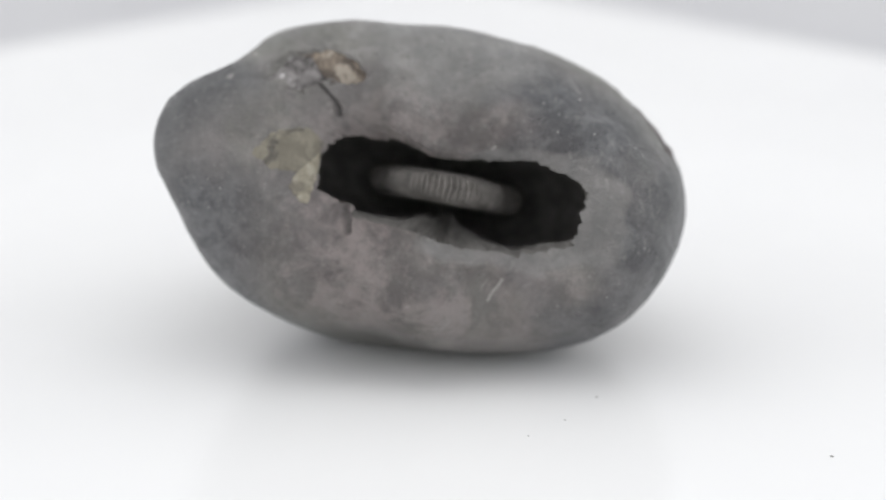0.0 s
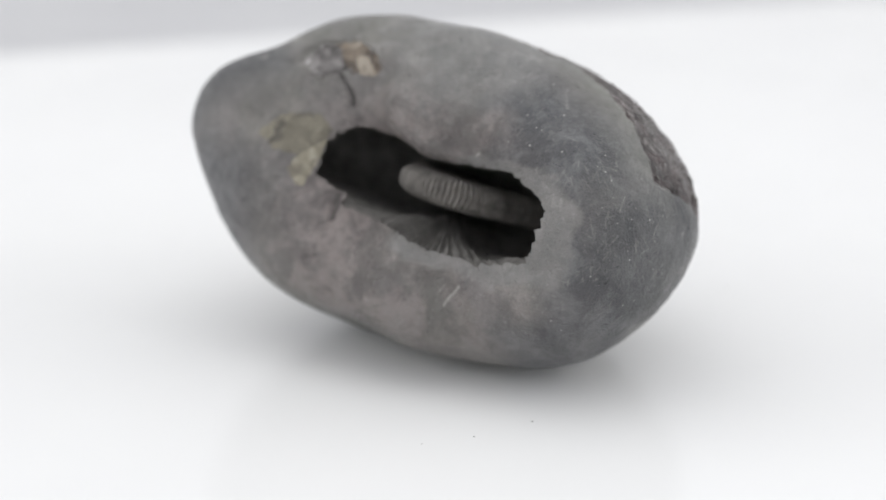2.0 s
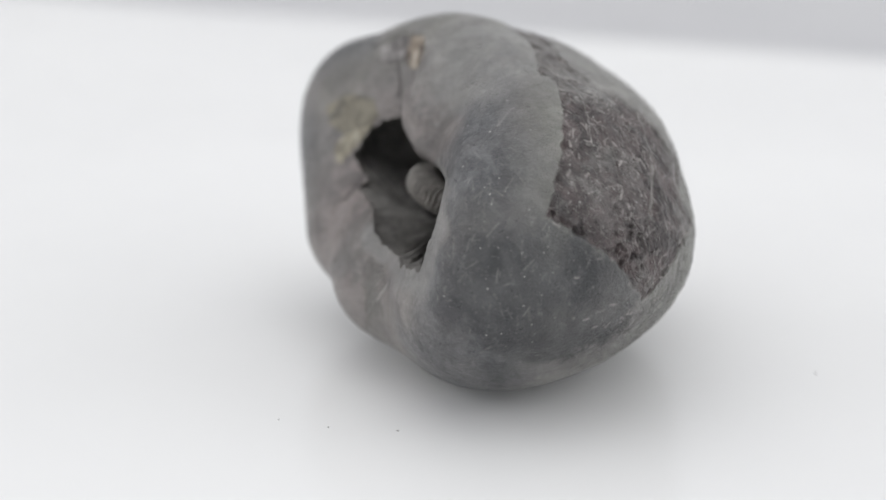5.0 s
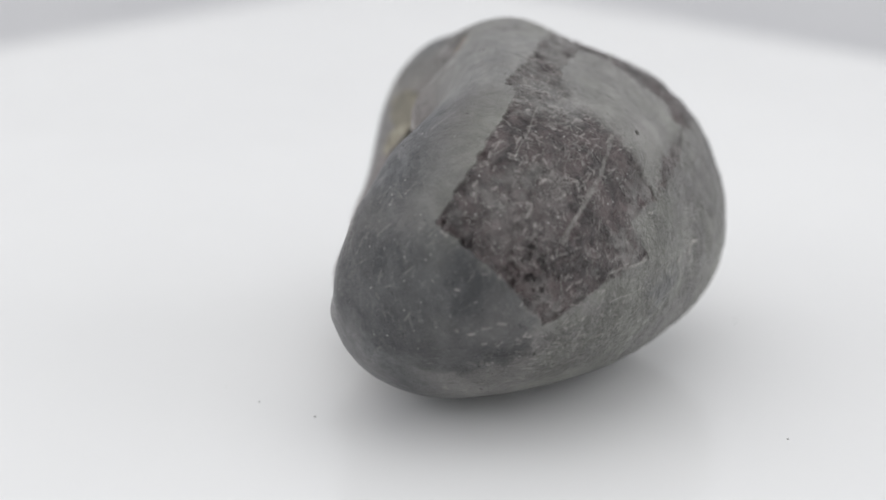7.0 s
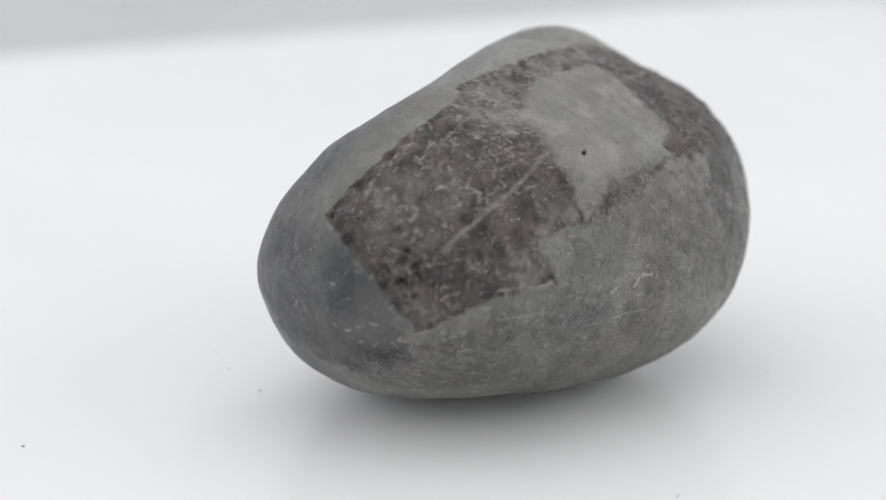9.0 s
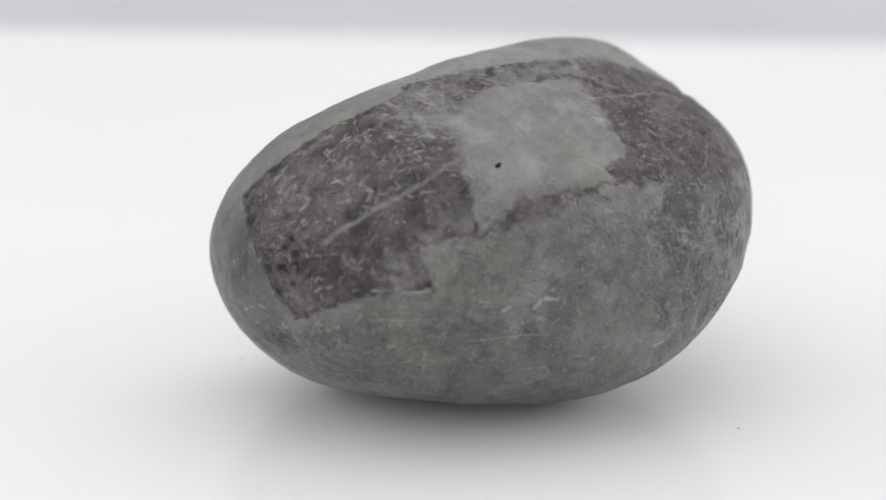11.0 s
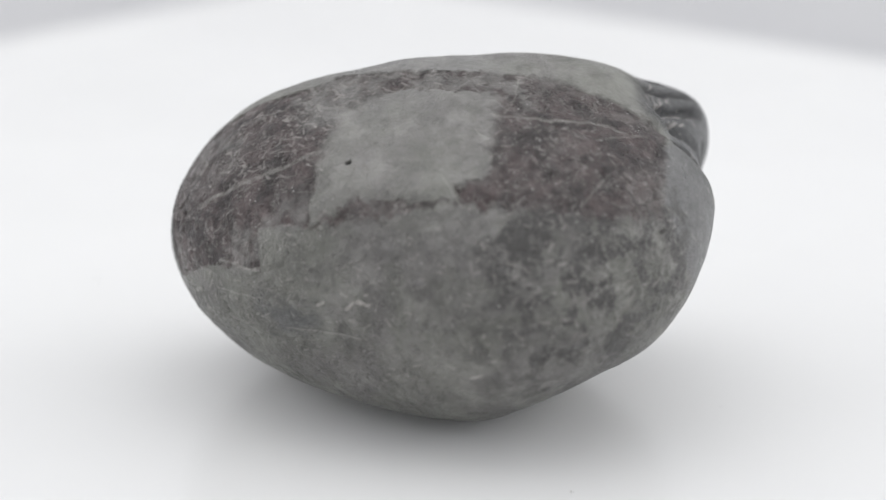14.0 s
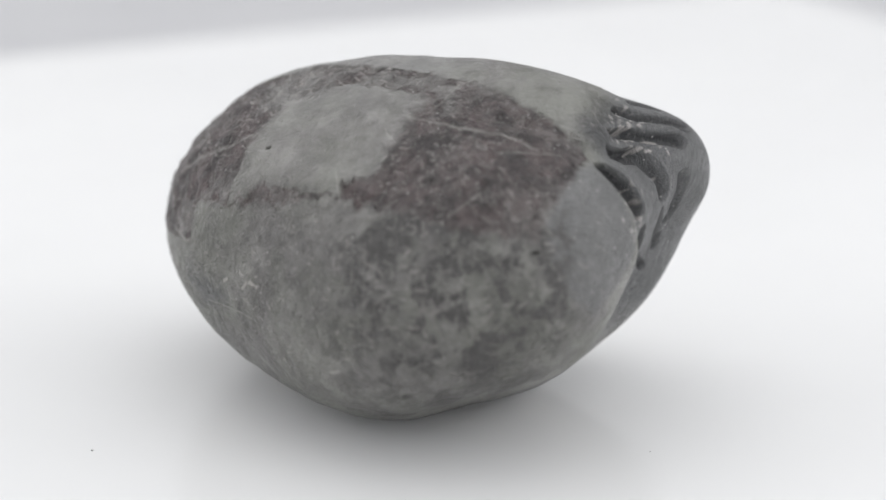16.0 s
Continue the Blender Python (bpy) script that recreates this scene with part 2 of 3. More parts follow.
# swells and hollows of the pebble over a plain ellipsoid, in hundredths of a millimetre, at evenly spread directions
SWELL = [
    141, -315, -205, 76, 21, 95, 464, -108, -588, 14, -136, -480, -200, -296, -424, -115, 857, -81,
    67, 652, 99, -281, 83, -129, -1746, 145, 146, 309, -91, -379, 328, -302, 1364, -41, -877, 202,
    -252, -192, 156, 256, -394, -127, 69, 71, 39, -219, 154, 665, -718, 211, -603, 388, -213, 652,
    174, -562, 113, -269, 947, 417, 362, -388, -111, 1032, -90, -29, -137, 122, 243, -152, 68, -509,
    99, 68, 70, 86, -99, -348, -181, 233, 35, 52, 12, -76, 137, 153, -448, -344, -350, -49,
]
# narrow dents round the snout and over the mouth
DENTS = [100, -51, -68, -495, 221, -104, -270, -110, -120, -120]
DENT_PLACES = [(172, 43), (-165, 45), (-152, 44), (-178, 30), (-164, 12), (-150, 30), (-98, 33), (-79, 31), (-93, 50), (-118, 37)]


# small knobs and notches round the snout and along the shoulder
KNOBS = [140, -110, -130, 60, -70, -60, 130, 125, 90, -40, -90, -90]
KNOB_PLACES = [(-167, 24), (-161, 33), (-171, 3), (-163, 10.5), (-170, 15), (158, 23), (-43, 26), (-43.5, 12), (-45.5, -1), (-40, -12), (-171, 9), (-169, -3)]


def pebble(d):
    """Distance of the outside from CENTRE in the directions d."""
    k = np.arange(len(SWELL)) + 0.5
    up = 1 - 2 * k / len(SWELL)
    turn = math.pi * (1 + 5 ** 0.5) * k
    at = np.stack([np.sqrt(1 - up * up) * np.cos(turn), np.sqrt(1 - up * up) * np.sin(turn), up], 1)
    c, s = math.cos(-0.15974), math.sin(-0.15974)
    x, y = d[:, 0] * c + d[:, 1] * s, d[:, 1] * c - d[:, 0] * s
    r = 1 / np.sqrt((x / 0.047690) ** 2 + (y / 0.029797) ** 2 + (d[:, 2] / 0.030641) ** 2)
    r = r + np.exp(14 * (d @ at.T - 1)) @ (np.array(SWELL) * 1e-5)
    at = aim(*np.array(DENT_PLACES, float).T)
    r = r + np.exp(60 * (d @ at.T - 1)) @ (np.array(DENTS) * 1e-5)
    at = aim(*np.array(KNOB_PLACES, float).T)
    r = r + np.exp(110 * (d @ at.T - 1)) @ (np.array(KNOBS) * 1e-5)
    # the stone breaks down steeply from the shoulder into the mouth
    past = -42.5 - np.degrees(np.arctan2(d[:, 1], d[:, 0]))
    el = np.degrees(np.arcsin(np.clip(d[:, 2], -1, 1)))
    return r - 0.0040 * smooth(-1.5, 10, past) * (1 - smooth(14, 40, past)) * smooth(-13, -2, el) * (1 - smooth(17, 31, el))


def area(d, middle, outline, ragged, soft, seed):
    """How far the directions d lie in an outline of (azimuth, elevation), with a ragged edge; 0 to 1."""
    q = flat(d, *middle)
    q = q + ragged * np.stack([grain(d, 0.05, seed), grain(d, 0.05, seed + 1)], 1) + 0.5 * ragged * np.stack([grain(d, 0.015, seed + 2), grain(d, 0.015, seed + 3)], 1)
    return smooth(-soft, soft, inside(q, flat(aim(*np.array(outline, float).T), *middle)))


def stroke(d, middle, line, width, ragged, seed):
    q = flat(d, *middle)
    q = q + ragged * np.stack([grain(d, 0.06, seed), grain(d, 0.06, seed + 1)], 1)
    return 1 - smooth(0.4 * width, width, near_line(q, flat(aim(*np.array(line, float).T), *middle)))


def scuffs(d, middle, count, spread, lean, seed, sway=22, longest=4.5, widest=0.32, least=0.25):
    """Short straight scratches scattered round a direction; spread, lean and sway in degrees."""
    rng = np.random.default_rng(seed)
    q = flat(d, *middle)
    order = np.argsort(q[:, 0])
    q = q[order]
    found = np.zeros(len(d))
    for _ in range(count):
        at = rng.normal(0, spread, 2)
        way = radians(lean + rng.normal(0, sway))
        half = rng.uniform(0.25 * longest, longest) * np.array([math.cos(way), math.sin(way)])
        close = slice(*np.searchsorted(q[:, 0], (at[0] - abs(half[0]) - 1, at[0] + abs(half[0]) + 1)))
        line = near_line(q[close], np.array([at - half, at + half]))
        width = rng.uniform(0.5 * widest, widest)
        found[close] = np.maximum(found[close], rng.uniform(least, least + 0.45) * (1 - smooth(0.4 * width, width, line)))
    result = np.empty(len(d))
    result[order] = found
    return result


BACK, FRONT, SNOUT = (70, 30), (-110, 25), (180, 15)
DARK_LEFT = [(5, 67.7), (-6, 54.4), (-21, 13.6), (-9.7, 6.4), (1.7, -7), (16.5, -0.3), (32, 1.8), (27, 12), (42, 16), (38.6, 28.4), (31.6, 41), (26, 51), (33, 65)]
DARK_TOP = [(-12, 55.4), (0, 75.5), (150, 74.7), (154, 64), (131, 60.7), (96, 73), (36, 69.6), (17, 57), (8.5, 48.8)]
DARK_RIGHT = [(118, 63.6), (142, 75.7), (159, 57.6), (161.6, 39.8), (159, 28.4), (146, 22.4), (136, 15.2), (121.6, 18), (107.8, 24), (91, 25.4), (88.5, 32), (99.5, 33), (114, 57)]
PALE = [(17, 57), (37, 69), (127, 62.6), (99.5, 33.7), (70.4, 31), (45, 26), (35, 39.7)]
RUBBED = [(-8, 50), (3, 63), (25, 62), (37, 52), (24, 44), (8, 44)]
STREAK = [(42, 15.6), (55.8, 25.7), (88.4, 27.8), (81, 26.2), (59.7, 20.2)]
PALE_LOW = [(68, -14), (89, -7.6), (104, -16), (110, -30), (78, -32)]
CHIPPED = [(-21, 13.6), (-16, 20), (-8, 17), (1, 8), (3, -2), (-2, -3), (-10, 6.4)]
FACET = [(-38, 9), (-20, 12.8), (-4.4, 3.5), (1, -7.6), (-5.6, -17), (-20, -19), (-33, -14), (-40, -4)]
RUBS = [[(-3.7, -3.4), (1, 3), (10, -2), (4.4, -8)], [(-17.6, 14.2), (-13.2, 19.5), (-4.8, 27.2), (-2.9, 32), (2.7, 25), (-11, 16)],
        [(-8.6, 58.6), (31, 71.6), (46, 61.7), (27.6, 45), (3.9, 43.4)], [(-8.8, 43.5), (-7.3, 51), (21.6, 57.3), (34, 42), (24, 40)], [(14, 1), (33, 1), (30, 13), (46, 17), (40, 25), (22, 13)]]
LOW_WEAR = [(-18, -17), (4, -9), (28, -6), (36, -18), (13, -28), (-14, -26)]
BELLY = [(92, 30), (147, 25), (142, 8), (136, -14), (112, -14), (98, 4)]
BLUE_SPOT = [(31, -5), (49, -5), (52, -12), (38, -14)]
ROUGH = [(-177, 41), (-170, 35), (170, 28.5), (160, 31), (164, 37)]
LOBE = [(147, 26), (160, 27), (161, 15.5), (161, 7.7), (151, -3), (140, 6.5), (139, 15.4)]
SCRATCHES = [([(17.6, 1.3), (31.3, 1.9)], 0.5), ([(18.2, -5.4), (30, -5.3)], 0.4), ([(39.4, -12), (62, -12)], 0.4), ([(5.7, 10.7), (20, 25), (32.8, 37.4)], 1.0), ([(112, 56), (118, 53.5), (132, 46.5), (144, 40.5), (149, 34)], 0.9), ([(150, 64.6), (133, 60), (118, 55)], 0.45), ([(153, 31), (146, 34), (138, 36)], 0.5),
             ([(100, 52), (104, 47)], 0.3), ([(84, 36), (90, 26)], 0.3), ([(120, 22), (131, 27)], 0.3), ([(-5, 30), (3, 48)], 0.4)]
# grooves of the ribbed snout: line, width and depth
RIBS = [([(193, 32), (195.5, 29)], 1.3, 0.0011), ([(186, 33.5), (190, 29), (193.5, 23.5)], 1.5, 0.0017), ([(179.5, 31.5), (185, 26.3), (189.5, 22)], 1.7, 0.0019), ([(170.5, 27.5), (179, 23.8), (180, 20), (181, 15.5)], 2.6, 0.0024),
        ([(163, 24.5), (165.5, 20), (168, 15.5)], 3.0, 0.0028), ([(169.5, 9), (172.5, 5), (173.5, 0.5)], 2.6, 0.0026), ([(182, 10), (186, 5), (188.5, 1)], 1.5, 0.0011), ([(188, 15.5), (188, 8)], 1.8, 0.0013), ([(176, 2), (186, -3)], 1.4, 0.0009)]
MOUTH = [(-132.7, 11.2), (-135, 16.5), (-137.7, 24), (-137.8, 27), (-137, 31.5), (-132, 35), (-124, 36.6), (-114, 36.6), (-105, 34.7), (-98, 32.4), (-91, 29.9),
         (-84, 28.8), (-79.5, 28.8), (-66, 26.5), (-57, 23.5), (-50.3, 20.8), (-49, 17.5), (-48.5, 15.8), (-46.7, 12.8), (-46.5, 9), (-47.3, 6.2), (-48.8, 3.8), (-49.5, 1), (-51.5, -3),
         (-54.8, -5.2), (-60, -6.6), (-64, -7.9), (-69, -7.8), (-79.5, -7.1), (-87, -5), (-95.7, -2.6), (-107, -0.9), (-113.3, 0.3), (-121, 2.5), (-122.3, 5), (-127, 7.3)]
MOUTH_AXIS = (-91, 14)
AROUND, RINGS, INNER = 1000, 560, 110
AXIS = aim(*MOUTH_AXIS)
RIGHT = np.array([-math.sin(radians(MOUTH_AXIS[0])), math.cos(radians(MOUTH_AXIS[0])), 0.0])
UP = np.cross(AXIS, RIGHT)


def turned(angle, polar):
    """Directions at a polar angle from the mouth's axis, at an angle round it."""
    return np.cos(polar)[..., None] * AXIS + np.sin(polar)[..., None] * (np.cos(angle)[..., None] * RIGHT + np.sin(angle)[..., None] * UP)


def relief(d, p):
    """Height of chips, patches, ribs and grain over the pebble, and the maps of its stains, with painted groove shade
    and crest sheen.
    """
    maps = {}
    high = np.degrees(np.arcsin(np.clip(d[:, 2], -1, 1)))
    wispy = 0.6 + 5 * smooth(8, 32, np.degrees(np.arctan2(d[:, 1], d[:, 0]))) * smooth(22, 42, high)
    dark = np.maximum.reduce([area(d, BACK, DARK_LEFT, 1.0, wispy, 3), area(d, BACK, DARK_TOP, 1.6, 1.0, 7), area(d, BACK, DARK_RIGHT, 2.0, 1.5, 11), 0.8 * area(d, BACK, STREAK, 2.0, 1.2, 15)])
    pale = np.maximum((0.62 + 0.35 * grain(p, 0.005, 22) + 0.2 * grain(p, 0.0016, 23)) * area(d, BACK, PALE, 1.2, 3.4, 21), 0.6 * area(d, BACK, PALE_LOW, 3.0, 4.0, 25))
    pale = pale * (0.45 + 0.55 * smooth(27, 40, high + 5 * grain(d, 0.08, 27))) * (1 - 0.45 * smooth(0.25, 0.6, grain(p, 0.0032, 28) + 0.5 * grain(p, 0.0011, 29)))
    pale = pale * (1 - area(d, BACK, STREAK, 2.0, 1.2, 15))
    pale = np.maximum(pale, 0.95 * area(d, BACK, RUBBED, 3.0, 4.0, 19) * smooth(-0.3, 0.5, grain(p, 0.003, 17) + 0.6 * grain(p, 0.001, 18)))
    for i, outline in enumerate(RUBS):
        pale = np.maximum(pale, (0.5, 0.5, 0.85, 0.7, 0.55)[i] * area(d, BACK, outline, 4.0, 5.0, 111 + 4 * i) * smooth(-0.5, 0.5, grain(p, 0.0022, 130 + i) + 0.6 * grain(p, 0.0009, 140 + i)))
    # paler mottling towards the crest: rubbed crust, plus top sheen put into colour
    pale = np.maximum(pale, 0.6 * smooth(36, 64, high + 8 * grain(d, 0.08, 172)) * smooth(-0.35, 0.55, grain(p, 0.0026, 173) + 0.7 * grain(p, 0.0009, 174)))
    lobe = area(d, BACK, LOBE, 1.0, 2.0, 29)
    scratch = np.maximum.reduce([stroke(d, BACK, line, w, 0.5, 31 + i) * (0.6 + 0.4 * grain(d, 0.02, 70 + i)) for i, (line, w) in enumerate(SCRATCHES)])
    scratch = np.maximum(scratch, stroke(d, FRONT, [(-73, -20), (-68, -14)], 0.5, 0.4, 52))
    scratch = np.maximum(scratch, stroke(d, FRONT, [(-62, 29), (-61, 29.5)], 0.6, 0.2, 53))
    broken = grain(d, 0.02, 54)
    scratch = np.maximum.reduce([scratch, scuffs(d, (-38, 8), 190, 14, 75, 1, 35, 1.7, 0.24, 0.15) * (0.55 + 0.45 * broken), scuffs(d, (60, -5), 110, 24, 10, 2, 40, 2.4, 0.26) * (0.6 + 0.4 * broken), scuffs(d, (20, 35), 50, 14, 50, 3) * (0.6 + 0.4 * broken), scuffs(d, (130, 10), 70, 16, -40, 4, 40, 2.2, 0.26) * (0.5 + 0.5 * broken), scuffs(d, (-90, -25), 40, 18, 30, 5) * (0.5 + 0.5 * broken)])
    # flakes and curls worn pale
    flakes = np.maximum.reduce([scuffs(d, (2, 25), 210, 15, 60, 11, 60, 0.8, 0.48, 0.35), scuffs(d, (10, 48), 130, 13, 20, 12, 40, 1.3, 0.52, 0.5), scuffs(d, (125, 38), 170, 13, 20, 13, 60, 0.55, 0.6, 0.2), scuffs(d, (60, 72), 200, 15, 0, 14, 40, 1.4, 0.6, 0.45)]) * dark * (1 - 0.6 * pale)
    flakes = np.maximum.reduce([flakes, 0.7 * scuffs(d, (60, -3), 60, 16, 10, 15, 40, 1.0, 0.6, 0.4), 0.6 * scuffs(d, (110, 8), 110, 14, 30, 16, 50, 1.1, 0.6, 0.35), 0.85 * scuffs(d, (8, -17), 230, 12, 0, 17, 45, 1.0, 0.42, 0.35), scuffs(d, (184, 30), 45, 4.5, 20, 18, 70, 0.5, 0.6, 0.5), 0.9 * scuffs(d, (166, 14), 26, 3.5, 60, 19, 50, 0.7, 0.5, 0.4)])
    bright = np.maximum.reduce([stroke(d, BACK, line, 0.8, 1.0, 150) for line in ([(49.3, -4), (51, -3)], [(58, -4), (60, -2.2)], [(61.3, -2), (64.3, -2.7)], [(-2.5, 16), (-1.5, 18)], [(92, -17), (94, -16)])])
    flakes = np.maximum(flakes, bright) * (0.75 + 0.25 * grain(p, 0.0008, 155))
    pit = np.maximum(stroke(d, BACK, [(47.4, 36.5), (48.0, 37.0)], 0.8, 0.4, 55), 0.5 * stroke(d, BACK, [(136, 12.6), (137, 12.7)], 0.8, 0.4, 57))
    chips = area(d, BACK, CHIPPED, 1.5, 1.2, 56) * smooth(0.05, 0.4, 0.7 * grain(p, 0.0012, 60) + 0.6 * grain(p, 0.0006, 59)) * smooth(-0.4, 0.2, grain(p, 0.004, 62))
    crack = np.maximum(stroke(d, FRONT, [(-147.5, 43.3), (-143.5, 42), (-140, 39.5), (-138.6, 37.5)], 0.8, 1.0, 58), stroke(d, FRONT, [(-125.5, 8), (-122.3, 2.6), (-119.5, -2)], 1.3, 0.8, 61))
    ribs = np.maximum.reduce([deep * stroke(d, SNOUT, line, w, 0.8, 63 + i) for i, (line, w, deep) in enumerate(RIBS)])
    az = np.degrees(np.arctan2(d[:, 1], d[:, 0])) % 360
    el = np.degrees(np.arcsin(np.clip(d[:, 2], -1, 1)))
    edge = np.interp(el, [1, 5, 11, 16, 20, 26], [161.5, 162.3, 161.8, 161.2, 160.3, 158.5]) + 0.8 * grain(d, 0.12, 81)
    neck = smooth(0, 1.3, az - edge) * (1 - smooth(12, 34, az - edge)) * smooth(-25, -5, el) * (1 - smooth(26, 32, el))
    front = 1 - smooth(30, 80, np.degrees(np.arccos(np.clip(d @ AXIS, -1, 1))) + 5 * grain(d, 0.4, 85) + 3 * grain(d, 0.06, 86))
    end = smooth(-64, -44, az - 360 * (az > 180) + 14 * grain(d, 0.2, 87)) * (1 - smooth(-34, -14, az - 360 * (az > 180) + 5 * grain(d, 0.3, 88)))
    under = 1 - smooth(-35, -15, el + 8 * grain(d, 0.3, 89))
    broken_in = np.maximum(area(d, FRONT, [(-157, 36), (-160, 44), (-157, 49.5), (-147, 46), (-149, 38)], 2.0, 0.8, 160), area(d, FRONT, [(-158, 48), (-156, 54), (-142, 56.5), (-131, 53.5), (-143, 46.5), (-150, 46)], 2.0, 0.8, 164))
    maps["dark"] = dark * (1 - 0.6 * pale)
    maps["pale"] = np.clip(pale, 0, 1)
    maps["smooth"] = np.maximum(0.35 * lobe, (1 - smooth(18, 40, np.hypot(*(flat(d, -40, 78)).T) + 6 * grain(d, 0.1, 171))) * (1 - dark) * 0.8)
    maps["scratch"] = np.clip(scratch, 0, 1)
    maps["flake"] = np.clip(flakes, 0, 1)
    maps["pit"] = np.maximum.reduce([pit, 0.6 * crack, 0.35 * chips])
    maps["warm"] = np.clip(front, 0, 1) * (0.75 + 0.15 * grain(d, 0.3, 91) + 0.12 * grain(d, 0.05, 92))
    tip = smooth(161, 168, az) * (1 - smooth(200, 212, az)) * smooth(-30, -10, el) * (1 - smooth(32, 40, el))
    maps["blue"] = np.clip(np.maximum.reduce([end * (0.85 + 0.3 * grain(d, 0.2, 97)), 0.8 * tip, 0.85 * lobe, 0.7 * area(d, BACK, BLUE_SPOT, 3.0, 3.5, 101), 0.95 * smooth(-180, -150, az - 360 * (az > 180)) * (1 - smooth(-150, -130, az - 360 * (az > 180))) * (1 - smooth(5, 20, el))]), 0, 1)
    # dark facet and tip of the stone; shade in the rib grooves painted likewise
    maps["slate_and_shade"] = np.maximum.reduce([area(d, (-10, 0), FACET, 2.5, 3.0, 99) * (0.85 + 0.3 * grain(d, 0.12, 98)).clip(0, 1), 0.35 * tip, smooth(0.0002, 0.0016, ribs)])
    maps["worn"] = np.clip(np.maximum(dark, 0.6 * smooth(0, 30, az) * (1 - smooth(120, 158, az)) * (1 - smooth(20, 38, el))) * (1 - 0.75 * pale) * (1 - 0.8 * lobe) + 0.10 + 0.8 * area(d, BACK, LOW_WEAR, 3.0, 4.0, 103) + 0.8 * area(d, (180, 20), ROUGH, 2.0, 2.0, 105), 0, 1)
    belly = area(d, BACK, BELLY, 5.0, 7.0, 170)
    maps["mottle"] = belly + smooth(85, 105, az) * (1 - smooth(140, 155, az)) * (1 - smooth(15, 28, el)) + 0.6 * smooth(20, 45, az) * (1 - smooth(85, 105, az)) * (1 - smooth(5, 20, el))
    height = 0.00014 * grain(p, 0.006, 1) + (0.00006 + 0.00010 * maps["worn"]) * grain(p, 0.002, 2) + 0.00008 * maps["worn"] * grain(p, 0.0009, 96)
    height = height + dark * (-0.00028 + 0.00030 * grain(p, 0.0022, 93) + 0.00018 * grain(p, 0.0010, 95))
    height = height - 0.0009 * pit - 0.0007 * crack - 0.0008 * broken_in - 0.0005 * chips - 0.00008 * maps["scratch"] + 0.00013 * maps["flake"]
    height = height - 0.0017 * neck - ribs
    return height, maps


